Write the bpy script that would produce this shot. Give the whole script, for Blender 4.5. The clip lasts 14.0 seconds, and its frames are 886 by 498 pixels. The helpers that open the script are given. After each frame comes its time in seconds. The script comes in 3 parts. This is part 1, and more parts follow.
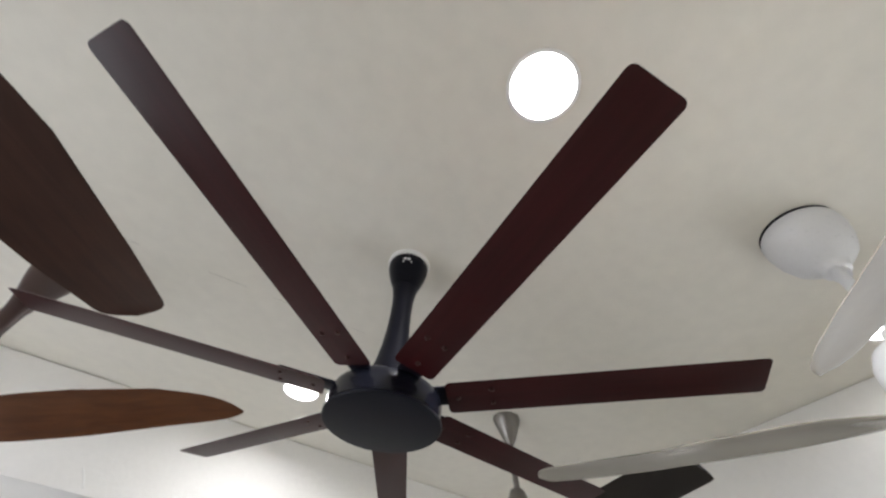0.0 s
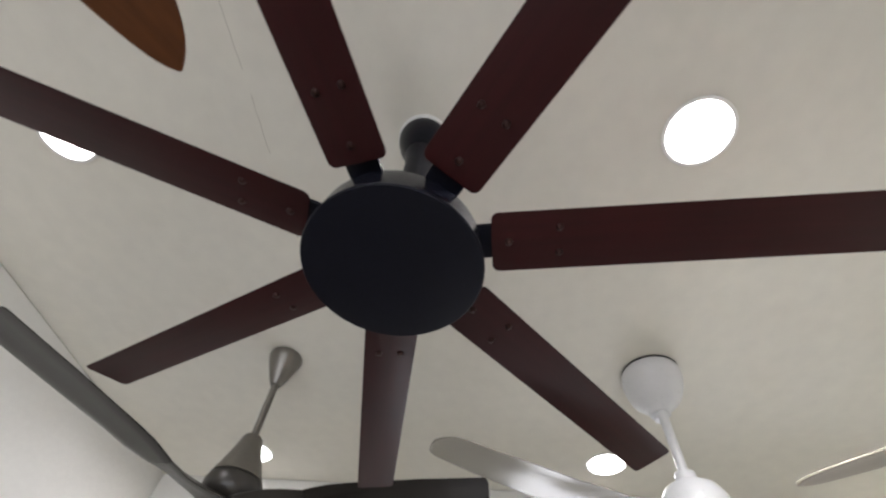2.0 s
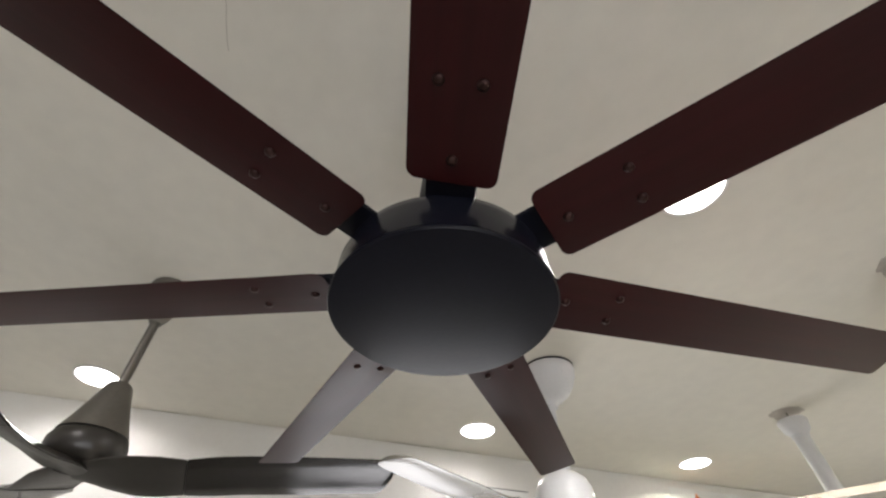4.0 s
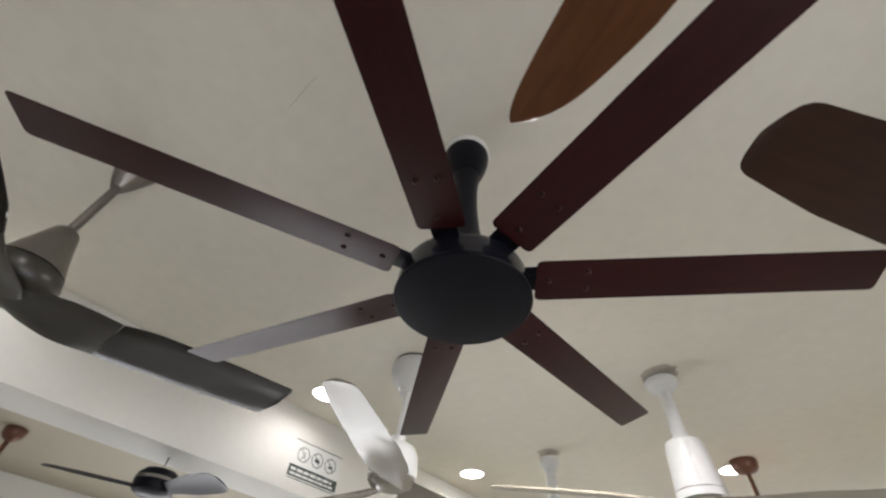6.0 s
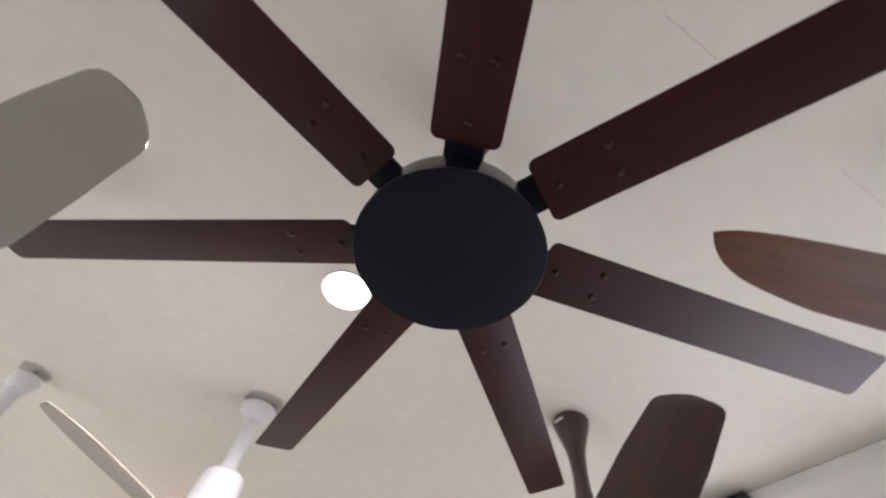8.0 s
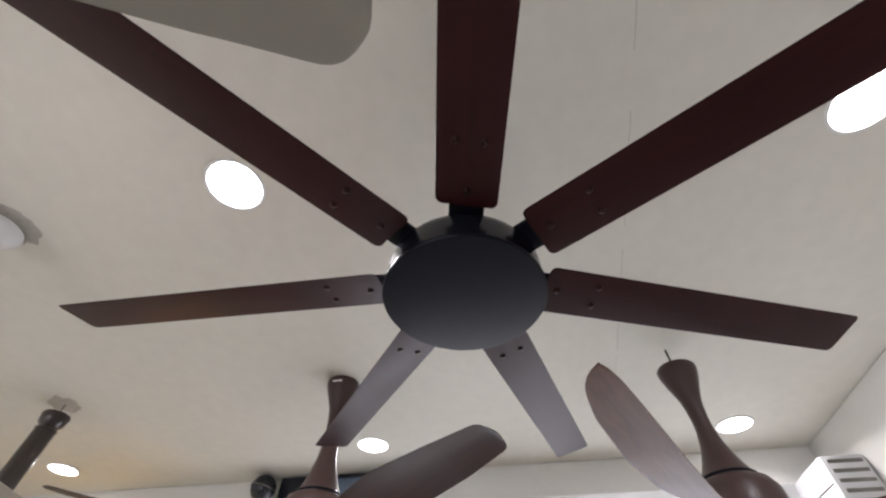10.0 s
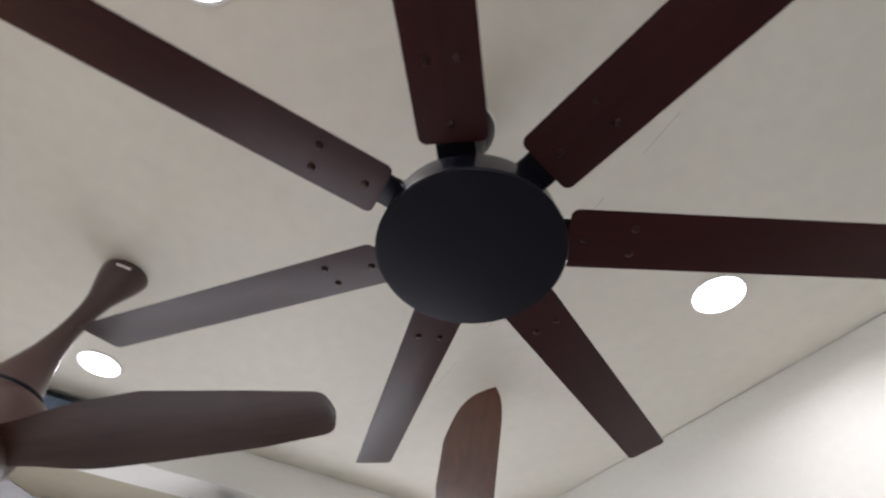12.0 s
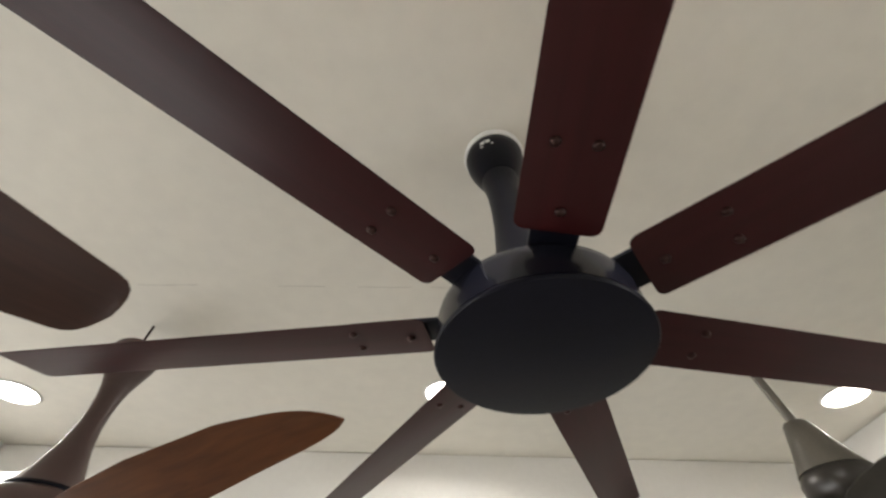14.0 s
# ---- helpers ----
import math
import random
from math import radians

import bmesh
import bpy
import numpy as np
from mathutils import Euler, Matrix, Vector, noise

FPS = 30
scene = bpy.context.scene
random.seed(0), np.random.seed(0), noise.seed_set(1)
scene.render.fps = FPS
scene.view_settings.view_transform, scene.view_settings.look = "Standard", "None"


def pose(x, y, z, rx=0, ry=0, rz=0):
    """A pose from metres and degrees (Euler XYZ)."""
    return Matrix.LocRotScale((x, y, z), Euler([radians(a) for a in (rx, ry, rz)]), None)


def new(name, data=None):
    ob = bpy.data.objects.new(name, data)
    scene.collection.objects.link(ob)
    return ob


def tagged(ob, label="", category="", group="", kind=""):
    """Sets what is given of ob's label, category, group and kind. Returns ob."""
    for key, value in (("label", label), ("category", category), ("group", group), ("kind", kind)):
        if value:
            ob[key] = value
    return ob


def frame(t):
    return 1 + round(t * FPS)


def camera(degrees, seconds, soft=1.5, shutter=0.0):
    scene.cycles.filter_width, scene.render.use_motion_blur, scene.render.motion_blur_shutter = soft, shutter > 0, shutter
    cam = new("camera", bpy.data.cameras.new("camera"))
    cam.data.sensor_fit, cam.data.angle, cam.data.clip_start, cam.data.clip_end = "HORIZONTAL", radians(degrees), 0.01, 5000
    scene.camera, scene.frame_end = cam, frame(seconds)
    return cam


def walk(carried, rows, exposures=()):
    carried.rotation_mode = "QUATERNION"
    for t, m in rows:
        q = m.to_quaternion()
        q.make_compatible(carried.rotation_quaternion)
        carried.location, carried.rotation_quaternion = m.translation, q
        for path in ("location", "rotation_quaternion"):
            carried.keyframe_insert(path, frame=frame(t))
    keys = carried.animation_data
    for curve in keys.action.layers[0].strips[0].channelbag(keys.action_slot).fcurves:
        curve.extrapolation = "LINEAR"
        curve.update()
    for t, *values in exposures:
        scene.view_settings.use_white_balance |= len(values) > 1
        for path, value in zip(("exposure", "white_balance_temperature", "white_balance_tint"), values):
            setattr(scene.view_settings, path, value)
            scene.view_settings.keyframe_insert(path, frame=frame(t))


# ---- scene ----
cam = camera(93.6, 14.0, soft=2.3, shutter=0.25)
PATH = [
    (0.0, pose(0.320, 0.885, 1.939, 140.85, -4.31, 149.13)),
    (0.5, pose(0.340, 0.751, 1.925, 139.82, -4.96, 140.52)),
    (1.0, pose(0.373, 0.536, 1.912, 142.28, -5.84, 127.39)),
    (1.5, pose(0.351, 0.350, 1.897, 145.23, -6.04, 110.79)),
    (2.0, pose(0.363, 0.136, 1.916, 146.77, -4.31, 93.18)),
    (4.5, pose(0.395, -0.180, 2.114, 136.04, -0.26, 67.81)),
    (5.0, pose(0.607, -0.270, 1.898, 135.61, -1.81, 61.77)),
    (5.5, pose(0.571, -0.369, 1.858, 136.40, -2.27, 52.06)),
    (6.0, pose(0.407, -0.498, 1.867, 138.01, -3.27, 39.95)),
    (6.5, pose(0.326, -0.567, 1.859, 140.30, -4.89, 25.68)),
    (7.0, pose(0.189, -0.523, 1.850, 142.89, -5.05, 8.97)),
    (7.5, pose(-0.001, -0.389, 1.889, 145.11, -5.11, -12.48)),
    (8.0, pose(-0.171, -0.303, 1.930, 146.17, -4.70, -34.82)),
    (8.5, pose(-0.303, -0.251, 1.909, 145.37, -3.67, -53.26)),
    (11.0, pose(-0.545, 0.058, 1.938, 139.06, -0.91, -92.70)),
    (11.5, pose(-0.450, 0.113, 1.936, 140.71, -1.46, -104.20)),
    (12.0, pose(-0.305, 0.207, 1.933, 143.79, -2.19, -120.72)),
    (12.5, pose(-0.091, 0.407, 1.956, 144.95, -1.44, -143.06)),
    (13.0, pose(-0.013, 0.464, 1.923, 144.30, -0.13, -161.35)),
    (13.5, pose(0.099, 0.519, 1.923, 142.68, 1.62, -175.95)),
    (14.0, pose(0.153, 0.431, 2.098, 140.63, 0.09, 176.85)),
]

walk(cam, PATH, exposures=[
    (0.0, -0.18, 6250, 13), (0.5, -0.29, 6200, 13), (2.0, -0.23, 6300, 14), (4.5, -0.40, 6600, 13), (5.5, -0.44, 6550, 11), (6.5, -0.28, 6500, 14),
    (7.5, -0.09, 6400, 19), (8.2, -0.02, 6300, 21), (11.0, -0.42, 6300, 16), (12.0, -0.30, 6350, 16), (13.0, -0.13, 6500, 14), (14.0, -0.17, 6850, 12)])

# ---- light ----
world = bpy.data.worlds.new("world")
world.use_nodes = True
world.node_tree.nodes["Background"].inputs[0].default_value = (0.9, 0.95, 1.0, 1)
world.node_tree.nodes["Background"].inputs[1].default_value = 0.05
scene.world = world

CEIL = 3.0
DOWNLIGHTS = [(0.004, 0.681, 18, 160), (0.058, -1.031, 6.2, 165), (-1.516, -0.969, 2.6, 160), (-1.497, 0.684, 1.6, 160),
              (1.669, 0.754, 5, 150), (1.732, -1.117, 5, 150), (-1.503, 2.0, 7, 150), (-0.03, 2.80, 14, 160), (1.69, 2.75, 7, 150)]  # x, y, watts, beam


BAY_LIGHTS = [(-3.85, -1.6), (-3.85, 1.9), (-0.7, -2.7), (1.4, -2.7)]


def lamp_below(x, y, z, watts, tint, beam=160, size=0.15):
    data = bpy.data.lights.new("downlight_glow", "AREA")
    data.shape, data.size, data.energy, data.color, data.spread = "DISK", size, watts, tint, radians(beam)
    ob = new("downlight_glow", data)
    ob.matrix_world = pose(x, y, z)
    return ob


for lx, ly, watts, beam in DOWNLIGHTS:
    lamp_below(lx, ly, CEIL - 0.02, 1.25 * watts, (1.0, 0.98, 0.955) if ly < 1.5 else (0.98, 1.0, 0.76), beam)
for lx, ly in BAY_LIGHTS:
    lamp_below(lx, ly, 2.84, 1.4, (1.0, 0.96, 0.88))

# daylight through the glazed shop front in the east wall
front = bpy.data.lights.new("shop_front_daylight", "AREA")
front.shape, front.size, front.size_y, front.energy, front.color = "RECTANGLE", 3.6, 1.95, 54.0, (0.97, 0.98, 1.0)
new("shop_front_daylight", front).matrix_world = pose(3.02, -0.35, 1.08, 90, 0, 90)
# a smaller glazed door in the west wall
side = bpy.data.lights.new("west_door_daylight", "AREA")
side.shape, side.size, side.size_y, side.energy, side.color = "RECTANGLE", 2.6, 1.6, 64.0, (0.97, 0.98, 1.0)
new("west_door_daylight", side).matrix_world = pose(-4.12, 1.6, 1.05, 90, 0, -90)


# ---- materials ----
def material(name, color, rough=0.5, metal=0.0, var=0.08, scale=6.0, fine=60.0, bump=0.05, coat=0.0,
             stretch=(1, 1, 1), spec=0.5):
    """Painted or plastic surface with blotches, grain and fine relief."""
    m = bpy.data.materials.new(name)
    m.use_nodes = True
    nt = m.node_tree
    b = nt.nodes["Principled BSDF"]
    tc = nt.nodes.new("ShaderNodeTexCoord")
    mp = nt.nodes.new("ShaderNodeMapping")
    mp.inputs["Scale"].default_value = stretch
    nt.links.new(tc.outputs["Object"], mp.inputs["Vector"])
    big = nt.nodes.new("ShaderNodeTexNoise")
    big.inputs["Scale"].default_value, big.inputs["Detail"].default_value = scale, 4
    small = nt.nodes.new("ShaderNodeTexNoise")
    small.inputs["Scale"].default_value, small.inputs["Detail"].default_value = fine, 6
    for n in (big, small):
        nt.links.new(mp.outputs[0], n.inputs["Vector"])
    mix = nt.nodes.new("ShaderNodeMath")
    mix.operation = "ADD"
    nt.links.new(big.outputs["Fac"], mix.inputs[0])
    nt.links.new(small.outputs["Fac"], mix.inputs[1])
    ramp = nt.nodes.new("ShaderNodeMapRange")
    ramp.inputs[1].default_value, ramp.inputs[2].default_value = 0.6, 1.4
    ramp.inputs[3].default_value, ramp.inputs[4].default_value = 1 - var, 1 + var
    nt.links.new(mix.outputs[0], ramp.inputs[0])
    col = nt.nodes.new("ShaderNodeVectorMath")
    col.operation = "SCALE"
    col.inputs[0].default_value = color
    nt.links.new(ramp.outputs[0], col.inputs["Scale"])
    nt.links.new(col.outputs[0], b.inputs["Base Color"])
    rr = nt.nodes.new("ShaderNodeMapRange")
    rr.inputs[3].default_value, rr.inputs[4].default_value = max(rough - 0.08, 0.03), min(rough + 0.08, 1)
    nt.links.new(small.outputs["Fac"], rr.inputs[0])
    nt.links.new(rr.outputs[0], b.inputs["Roughness"])
    b.inputs["Metallic"].default_value = metal
    b.inputs["Coat Weight"].default_value = coat
    b.inputs["Coat Roughness"].default_value = 0.08
    b.inputs["Specular IOR Level"].default_value = spec
    if bump:
        bp = nt.nodes.new("ShaderNodeBump")
        bp.inputs["Strength"].default_value, bp.inputs["Distance"].default_value = bump, 0.01
        nt.links.new(small.outputs["Fac"], bp.inputs["Height"])
        nt.links.new(bp.outputs[0], b.inputs["Normal"])
    return m


def glowing(name, color, strength):
    m = bpy.data.materials.new(name)
    m.use_nodes = True
    b = m.node_tree.nodes["Principled BSDF"]
    b.inputs["Base Color"].default_value = (0.8, 0.8, 0.8, 1)
    b.inputs["Emission Color"].default_value = (*color, 1)
    b.inputs["Emission Strength"].default_value = strength
    return m


def wood(name, dark, light, rough=0.4, coat=0.0, grain=(3, 60, 60), spec=0.35):
    """Wood-look veneer, grain along the local x axis."""
    m = bpy.data.materials.new(name)
    m.use_nodes = True
    nt = m.node_tree
    b = nt.nodes["Principled BSDF"]
    tc = nt.nodes.new("ShaderNodeTexCoord")
    mp = nt.nodes.new("ShaderNodeMapping")
    mp.inputs["Scale"].default_value = grain
    nt.links.new(tc.outputs["Object"], mp.inputs["Vector"])
    n1 = nt.nodes.new("ShaderNodeTexNoise")
    n1.inputs["Scale"].default_value, n1.inputs["Detail"].default_value, n1.inputs["Distortion"].default_value = 1.0, 8, 0.6
    nt.links.new(mp.outputs[0], n1.inputs["Vector"])
    n2 = nt.nodes.new("ShaderNodeTexNoise")
    n2.inputs["Scale"].default_value, n2.inputs["Detail"].default_value = 7.0, 3
    nt.links.new(tc.outputs["Object"], n2.inputs["Vector"])
    add = nt.nodes.new("ShaderNodeMath")
    add.operation = "MULTIPLY_ADD"
    add.inputs[1].default_value = 0.5
    nt.links.new(n2.outputs["Fac"], add.inputs[0])
    nt.links.new(n1.outputs["Fac"], add.inputs[2])
    cr = nt.nodes.new("ShaderNodeValToRGB")
    cr.color_ramp.elements[0].position, cr.color_ramp.elements[1].position = 0.5, 1.0
    cr.color_ramp.elements[0].color = (*dark, 1)
    cr.color_ramp.elements[1].color = (*light, 1)
    nt.links.new(add.outputs[0], cr.inputs[0])
    nt.links.new(cr.outputs[0], b.inputs["Base Color"])
    b.inputs["Roughness"].default_value = rough
    b.inputs["Coat Weight"].default_value = coat
    b.inputs["Specular IOR Level"].default_value = spec
    bp = nt.nodes.new("ShaderNodeBump")
    bp.inputs["Strength"].default_value, bp.inputs["Distance"].default_value = 0.06, 0.004
    nt.links.new(n1.outputs["Fac"], bp.inputs["Height"])
    nt.links.new(bp.outputs[0], b.inputs["Normal"])
    return m


M_CEIL = material("ceiling_plaster", (0.700, 0.674, 0.598), 0.7, var=0.06, scale=1.2, fine=16, bump=0.10)
M_WALL = material("wall_paint", (0.80, 0.79, 0.76), 0.7, var=0.03, scale=1.5, fine=40, bump=0.12)
# cream of the bay ceilings, darkened to carry the bays' weaker light
M_DIM_CREAM = material("dim_cream_paint", (0.50, 0.46, 0.37), 0.7, var=0.05, scale=2, fine=40, bump=0.12)
M_FLOOR = material("floor_tile", (0.36, 0.345, 0.32), 0.35, var=0.08, scale=2, fine=20, bump=0.02)
M_BLACK = material("matt_black_metal", (0.0045, 0.0048, 0.0085), 0.36, var=0.25, scale=9, fine=160, bump=0.02, spec=0.12)
M_SATIN = material("satin_black_lacquer", (0.006, 0.0066, 0.011), 0.22, var=0.2, scale=9, fine=160, bump=0.01, spec=0.4)
M_MAHOG = wood("mahogany_veneer", (0.017, 0.0013, 0.0018), (0.029, 0.0028, 0.0036), 0.40, spec=0.22)
M_SCREW = material("bronze_screw", (0.03, 0.012, 0.01), 0.35, metal=0.7, fine=200)
M_BROWN = material("brown_plastic", (0.050, 0.026, 0.023), 0.38, var=0.12, scale=8, fine=120, bump=0.02)
M_WALNUT = wood("walnut_print", (0.022, 0.0085, 0.0055), (0.041, 0.0165, 0.0105), 0.38, spec=0.2)
M_TEAK = wood("teak_print", (0.052, 0.0165, 0.005), (0.092, 0.032, 0.010), 0.36, spec=0.2)
M_STEEL = material("brushed_steel", (0.20, 0.188, 0.17), 0.36, metal=0.9, var=0.1, scale=8, fine=140, bump=0.02)
M_GUN = material("dark_glossy_lacquer", (0.011, 0.0088, 0.0072), 0.15, metal=0.0, var=0.3, scale=7, fine=14, bump=0.04, spec=0.28)
M_HOLDER = material("satin_grey_lacquer", (0.025, 0.022, 0.018), 0.32, var=0.25, scale=9, fine=60, bump=0.02, spec=0.5)
M_DARKBR = material("dark_brown_lacquer", (0.028, 0.018, 0.015), 0.3, var=0.15, scale=8, fine=120, bump=0.01, coat=0.3)
M_WHITE = material("white_gloss_plastic", (0.66, 0.665, 0.675), 0.3, var=0.03, scale=7, fine=90, bump=0.01, coat=0.3)
M_SILVER = material("silver_grey_gloss", (0.23, 0.212, 0.176), 0.2, metal=0.1, var=0.06, scale=5, fine=11, bump=0.10, coat=0.08, spec=0.3)
M_PALE = material("pale_grey_satin", (0.30, 0.27, 0.22), 0.42, var=0.06, scale=5, fine=60, bump=0.03, spec=0.3)
M_LAMP = glowing("downlight_diffuser", (1.0, 0.98, 0.95), 12.0)
M_TRIM = material("white_trim", (0.8, 0.8, 0.78), 0.4, var=0.03)


# ---- mesh helpers ----
def finish(bm, smooth=40):
    bmesh.ops.recalc_face_normals(bm, faces=bm.faces)
    for f in bm.faces:
        f.smooth = True
    me = bpy.data.meshes.new("mesh")
    bm.to_mesh(me)
    bm.free()
    me.set_sharp_from_angle(angle=radians(smooth))
    return me


def part(name, bm, mat, parent, label="", smooth=40):
    me = bm if isinstance(bm, bpy.types.Mesh) else finish(bm, smooth)
    if not me.materials:
        me.materials.append(mat)
    ob = new(name, me)
    ob.parent = parent
    if label:
        ob["label"] = label
    return ob


def empty(name, m, label, category, group=""):
    ob = new(name)
    ob.empty_display_size = 0.05
    ob.matrix_basis = m
    return tagged(ob, label, category, group)


def lathe(profile, segs=40, m=None):
    """Surface of revolution about z from (radius, height) pairs, closed at both ends."""
    bm = bmesh.new()
    rings = []
    for r, z in profile:
        if r < 1e-5:
            rings.append([bm.verts.new((0, 0, z))])
        else:
            rings.append([bm.verts.new((r * math.cos(2 * math.pi * i / segs), r * math.sin(2 * math.pi * i / segs), z)) for i in range(segs)])
    for a, b in zip(rings, rings[1:]):
        for i in range(segs):
            j = (i + 1) % segs
            if len(a) == 1 and len(b) == 1:
                continue
            if len(a) == 1:
                bm.faces.new((a[0], b[i], b[j]))
            elif len(b) == 1:
                bm.faces.new((a[i], a[j], b[0]))
            else:
                bm.faces.new((a[i], a[j], b[j], b[i]))
    loop = profile[0] == profile[-1]
    for ring in (rings[0], rings[-1]):
        if len(ring) > 2 and not loop:
            bm.faces.new(ring)
    if m is not None:
        bm.transform(m)
    return bm


def box(x0, x1, y0, y1, z0, z1, bevel=0.0, m=None, segs=2):
    bm = bmesh.new()
    bmesh.ops.create_cube(bm, size=1)
    bm.transform(Matrix.Translation(((x0 + x1) / 2, (y0 + y1) / 2, (z0 + z1) / 2)) @ Matrix.Diagonal((x1 - x0, y1 - y0, z1 - z0, 1)))
    if bevel:
        bmesh.ops.bevel(bm, geom=list(bm.edges), offset=bevel, segments=segs, profile=0.5, affect="EDGES")
    if m is not None:
        bm.transform(m)
    return bm


def smoothstep(a, b, x):
    x = min(max((x - a) / (b - a), 0), 1)
    return x * x * (3 - 2 * x)


def interp(table, u):
    """Smooth value at u of a table of (u, value)."""
    for (a, va), (b, vb) in zip(table, table[1:]):
        if u <= b:
            return va + (vb - va) * (u - a) / (b - a) if u > a else va
    return table[-1][1]


def foil(r0, r1, chord, sweep, height, pitch, thick=0.010, camber=0.06, n=26, across=9, tip_round=0.10, tip_bias=0.0):
    """A moulded fan blade along x from r0 to r1: chord, sweep, height and pitch are tables over 0..1."""
    bm = bmesh.new()
    rows = []
    for i in range(n + 1):
        u = i / n
        u = 1 - (1 - u) ** 1.9
        c = full = interp(chord, u)
        if u > 1 - tip_round:
            k = (u - (1 - tip_round)) / tip_round
            c *= max(math.sqrt(max(1 - k * k, 0)), 0.02) * 0.55 + 0.45 * (1 - k ** 6)
            c = max(c, 0.004)
        x = r0 + (r1 - r0) * u
        yc, z, a = interp(sweep, u) + tip_bias * (full - c) / 2, interp(height, u), radians(interp(pitch, u))
        t = thick * (1 - 0.45 * u)
        top, bot = [], []
        for j in range(across):
            v = -1 + 2 * j / (across - 1)
            edge = math.sqrt(max(1 - v * v, 0))
            arch = camber * c * (1 - v * v)
            for side, lst in ((0.5, top), (-0.5, bot)):
                y, zz = v * c / 2, arch + side * t * (0.18 + 0.82 * edge)
                lst.append(Vector((x, yc + y * math.cos(a) - zz * math.sin(a), z + y * math.sin(a) + zz * math.cos(a))))
        rows.append([bm.verts.new(p) for p in top + bot[::-1]])
    m = len(rows[0])
    for a, b in zip(rows, rows[1:]):
        for j in range(m):
            bm.faces.new((a[j], a[(j + 1) % m], b[(j + 1) % m], b[j]))
    bm.faces.new(rows[0])
    bm.faces.new(rows[-1][::-1])
    return bm


def plank(r0, r1, width, thick, corner, bevel=0.0016):
    """A flat blade with rounded corners along x, upper side at z = thick."""
    bm = bmesh.new()
    pts = []
    for cx, cy, a0 in ((r1 - corner, width / 2 - corner, 0), (r0 + corner, width / 2 - corner, 90),
                       (r0 + corner, -width / 2 + corner, 180), (r1 - corner, -width / 2 + corner, 270)):
        for k in range(6):
            a = radians(a0 + 18 * k)
            pts.append((cx + corner * math.cos(a), cy + corner * math.sin(a)))
    face = bm.faces.new([bm.verts.new((x, y, 0)) for x, y in pts])
    ext = bmesh.ops.extrude_face_region(bm, geom=[face])
    bmesh.ops.translate(bm, vec=(0, 0, thick), verts=[v for v in ext["geom"] if isinstance(v, bmesh.types.BMVert)])
    for v in bm.verts:
        if v.co.z > thick / 2:  # edges slope in towards the upper side
            v.co.x += 0.009 if v.co.x < (r0 + r1) / 2 else -0.009
            v.co.y += 0.009 if v.co.y < 0 else -0.009
    rim = [e for e in bm.edges if len(e.link_faces) == 2 and abs(e.verts[0].co.z - e.verts[1].co.z) < 1e-6]
    bmesh.ops.bevel(bm, geom=rim, offset=bevel, segments=2, profile=0.5, affect="EDGES")
    return bm


# ---- structure ----
X0, X1, Y0, Y1 = -1.76, 2.03, -1.555, 3.85


def structure(name, bm, mat, label, category):
    me = finish(bm, 30)
    me.materials.append(mat)
    return tagged(new(name, me), label, category, kind="structure")


XW, XE, YS = -4.2, 3.1, -3.6
M_ORANGE = material("orange_paint", (0.72, 0.42, 0.13), 0.6, var=0.05, scale=2, fine=40, bump=0.05)
M_GLASS = bpy.data.materials.new("shop_glass")
M_GLASS.use_nodes = True
M_GLASS.node_tree.nodes["Principled BSDF"].inputs["Transmission Weight"].default_value = 1.0
M_GLASS.node_tree.nodes["Principled BSDF"].inputs["Roughness"].default_value = 0.0
structure("ceiling", box(X0 - 0.26, X1 + 0.25, Y0 - 0.48, Y1 + 0.2, CEIL, CEIL + 0.15), M_CEIL, "off-white plastered ceiling with faint hairline cracks", "ceiling")
structure("ceiling_west", box(XW - 0.2, X0 - 0.262, YS - 0.2, Y1 + 0.2, 2.86, CEIL + 0.15), M_DIM_CREAM, "cream lower ceiling beyond the west beam, coloured darker for its dim light", "ceiling")
structure("ceiling_south", box(X0 - 0.26, XE + 0.2, YS - 0.2, Y0 - 0.482, 2.86, CEIL + 0.15), M_DIM_CREAM, "cream lower ceiling beyond the south beam, coloured darker for its dim light", "ceiling")
structure("ceiling_east", box(X1 + 0.252, XE + 0.2, Y0 - 0.48, Y1 + 0.2, 2.93, CEIL + 0.15), M_DIM_CREAM, "cream lower ceiling beyond the east beam, coloured darker for its dim light", "ceiling")
structure("floor", box(XW - 0.2, XE + 0.2, YS - 0.2, Y1 + 0.2, -0.1, 0), M_FLOOR, "pale tiled shop floor", "floor")
WY0, WY1, WZ1 = 0.25, 2.95, 1.90
west = box(XW - 0.2, XW, YS, WY0, 0, 2.858)
for extra in (box(XW - 0.2, XW, WY1, Y1, 0, 2.858), box(XW - 0.2, XW, WY0, WY1, WZ1, 2.858)):
    me = bpy.data.meshes.new("piece")
    extra.to_mesh(me)
    extra.free()
    west.from_mesh(me)
    bpy.data.meshes.remove(me)
structure("wall_west", west, M_WALL, "cream painted wall of the west bay", "wall")
structure("wall_south", box(XW - 0.2, XE + 0.2, YS - 0.2, YS - 0.002, 0, 2.858), M_WALL, "cream painted wall of the south bay", "wall")
structure("wall_north", box(XW - 0.2, XE + 0.2, Y1, Y1 + 0.2, 0, CEIL - 0.002), M_WALL, "pale painted far wall of the shop", "wall")
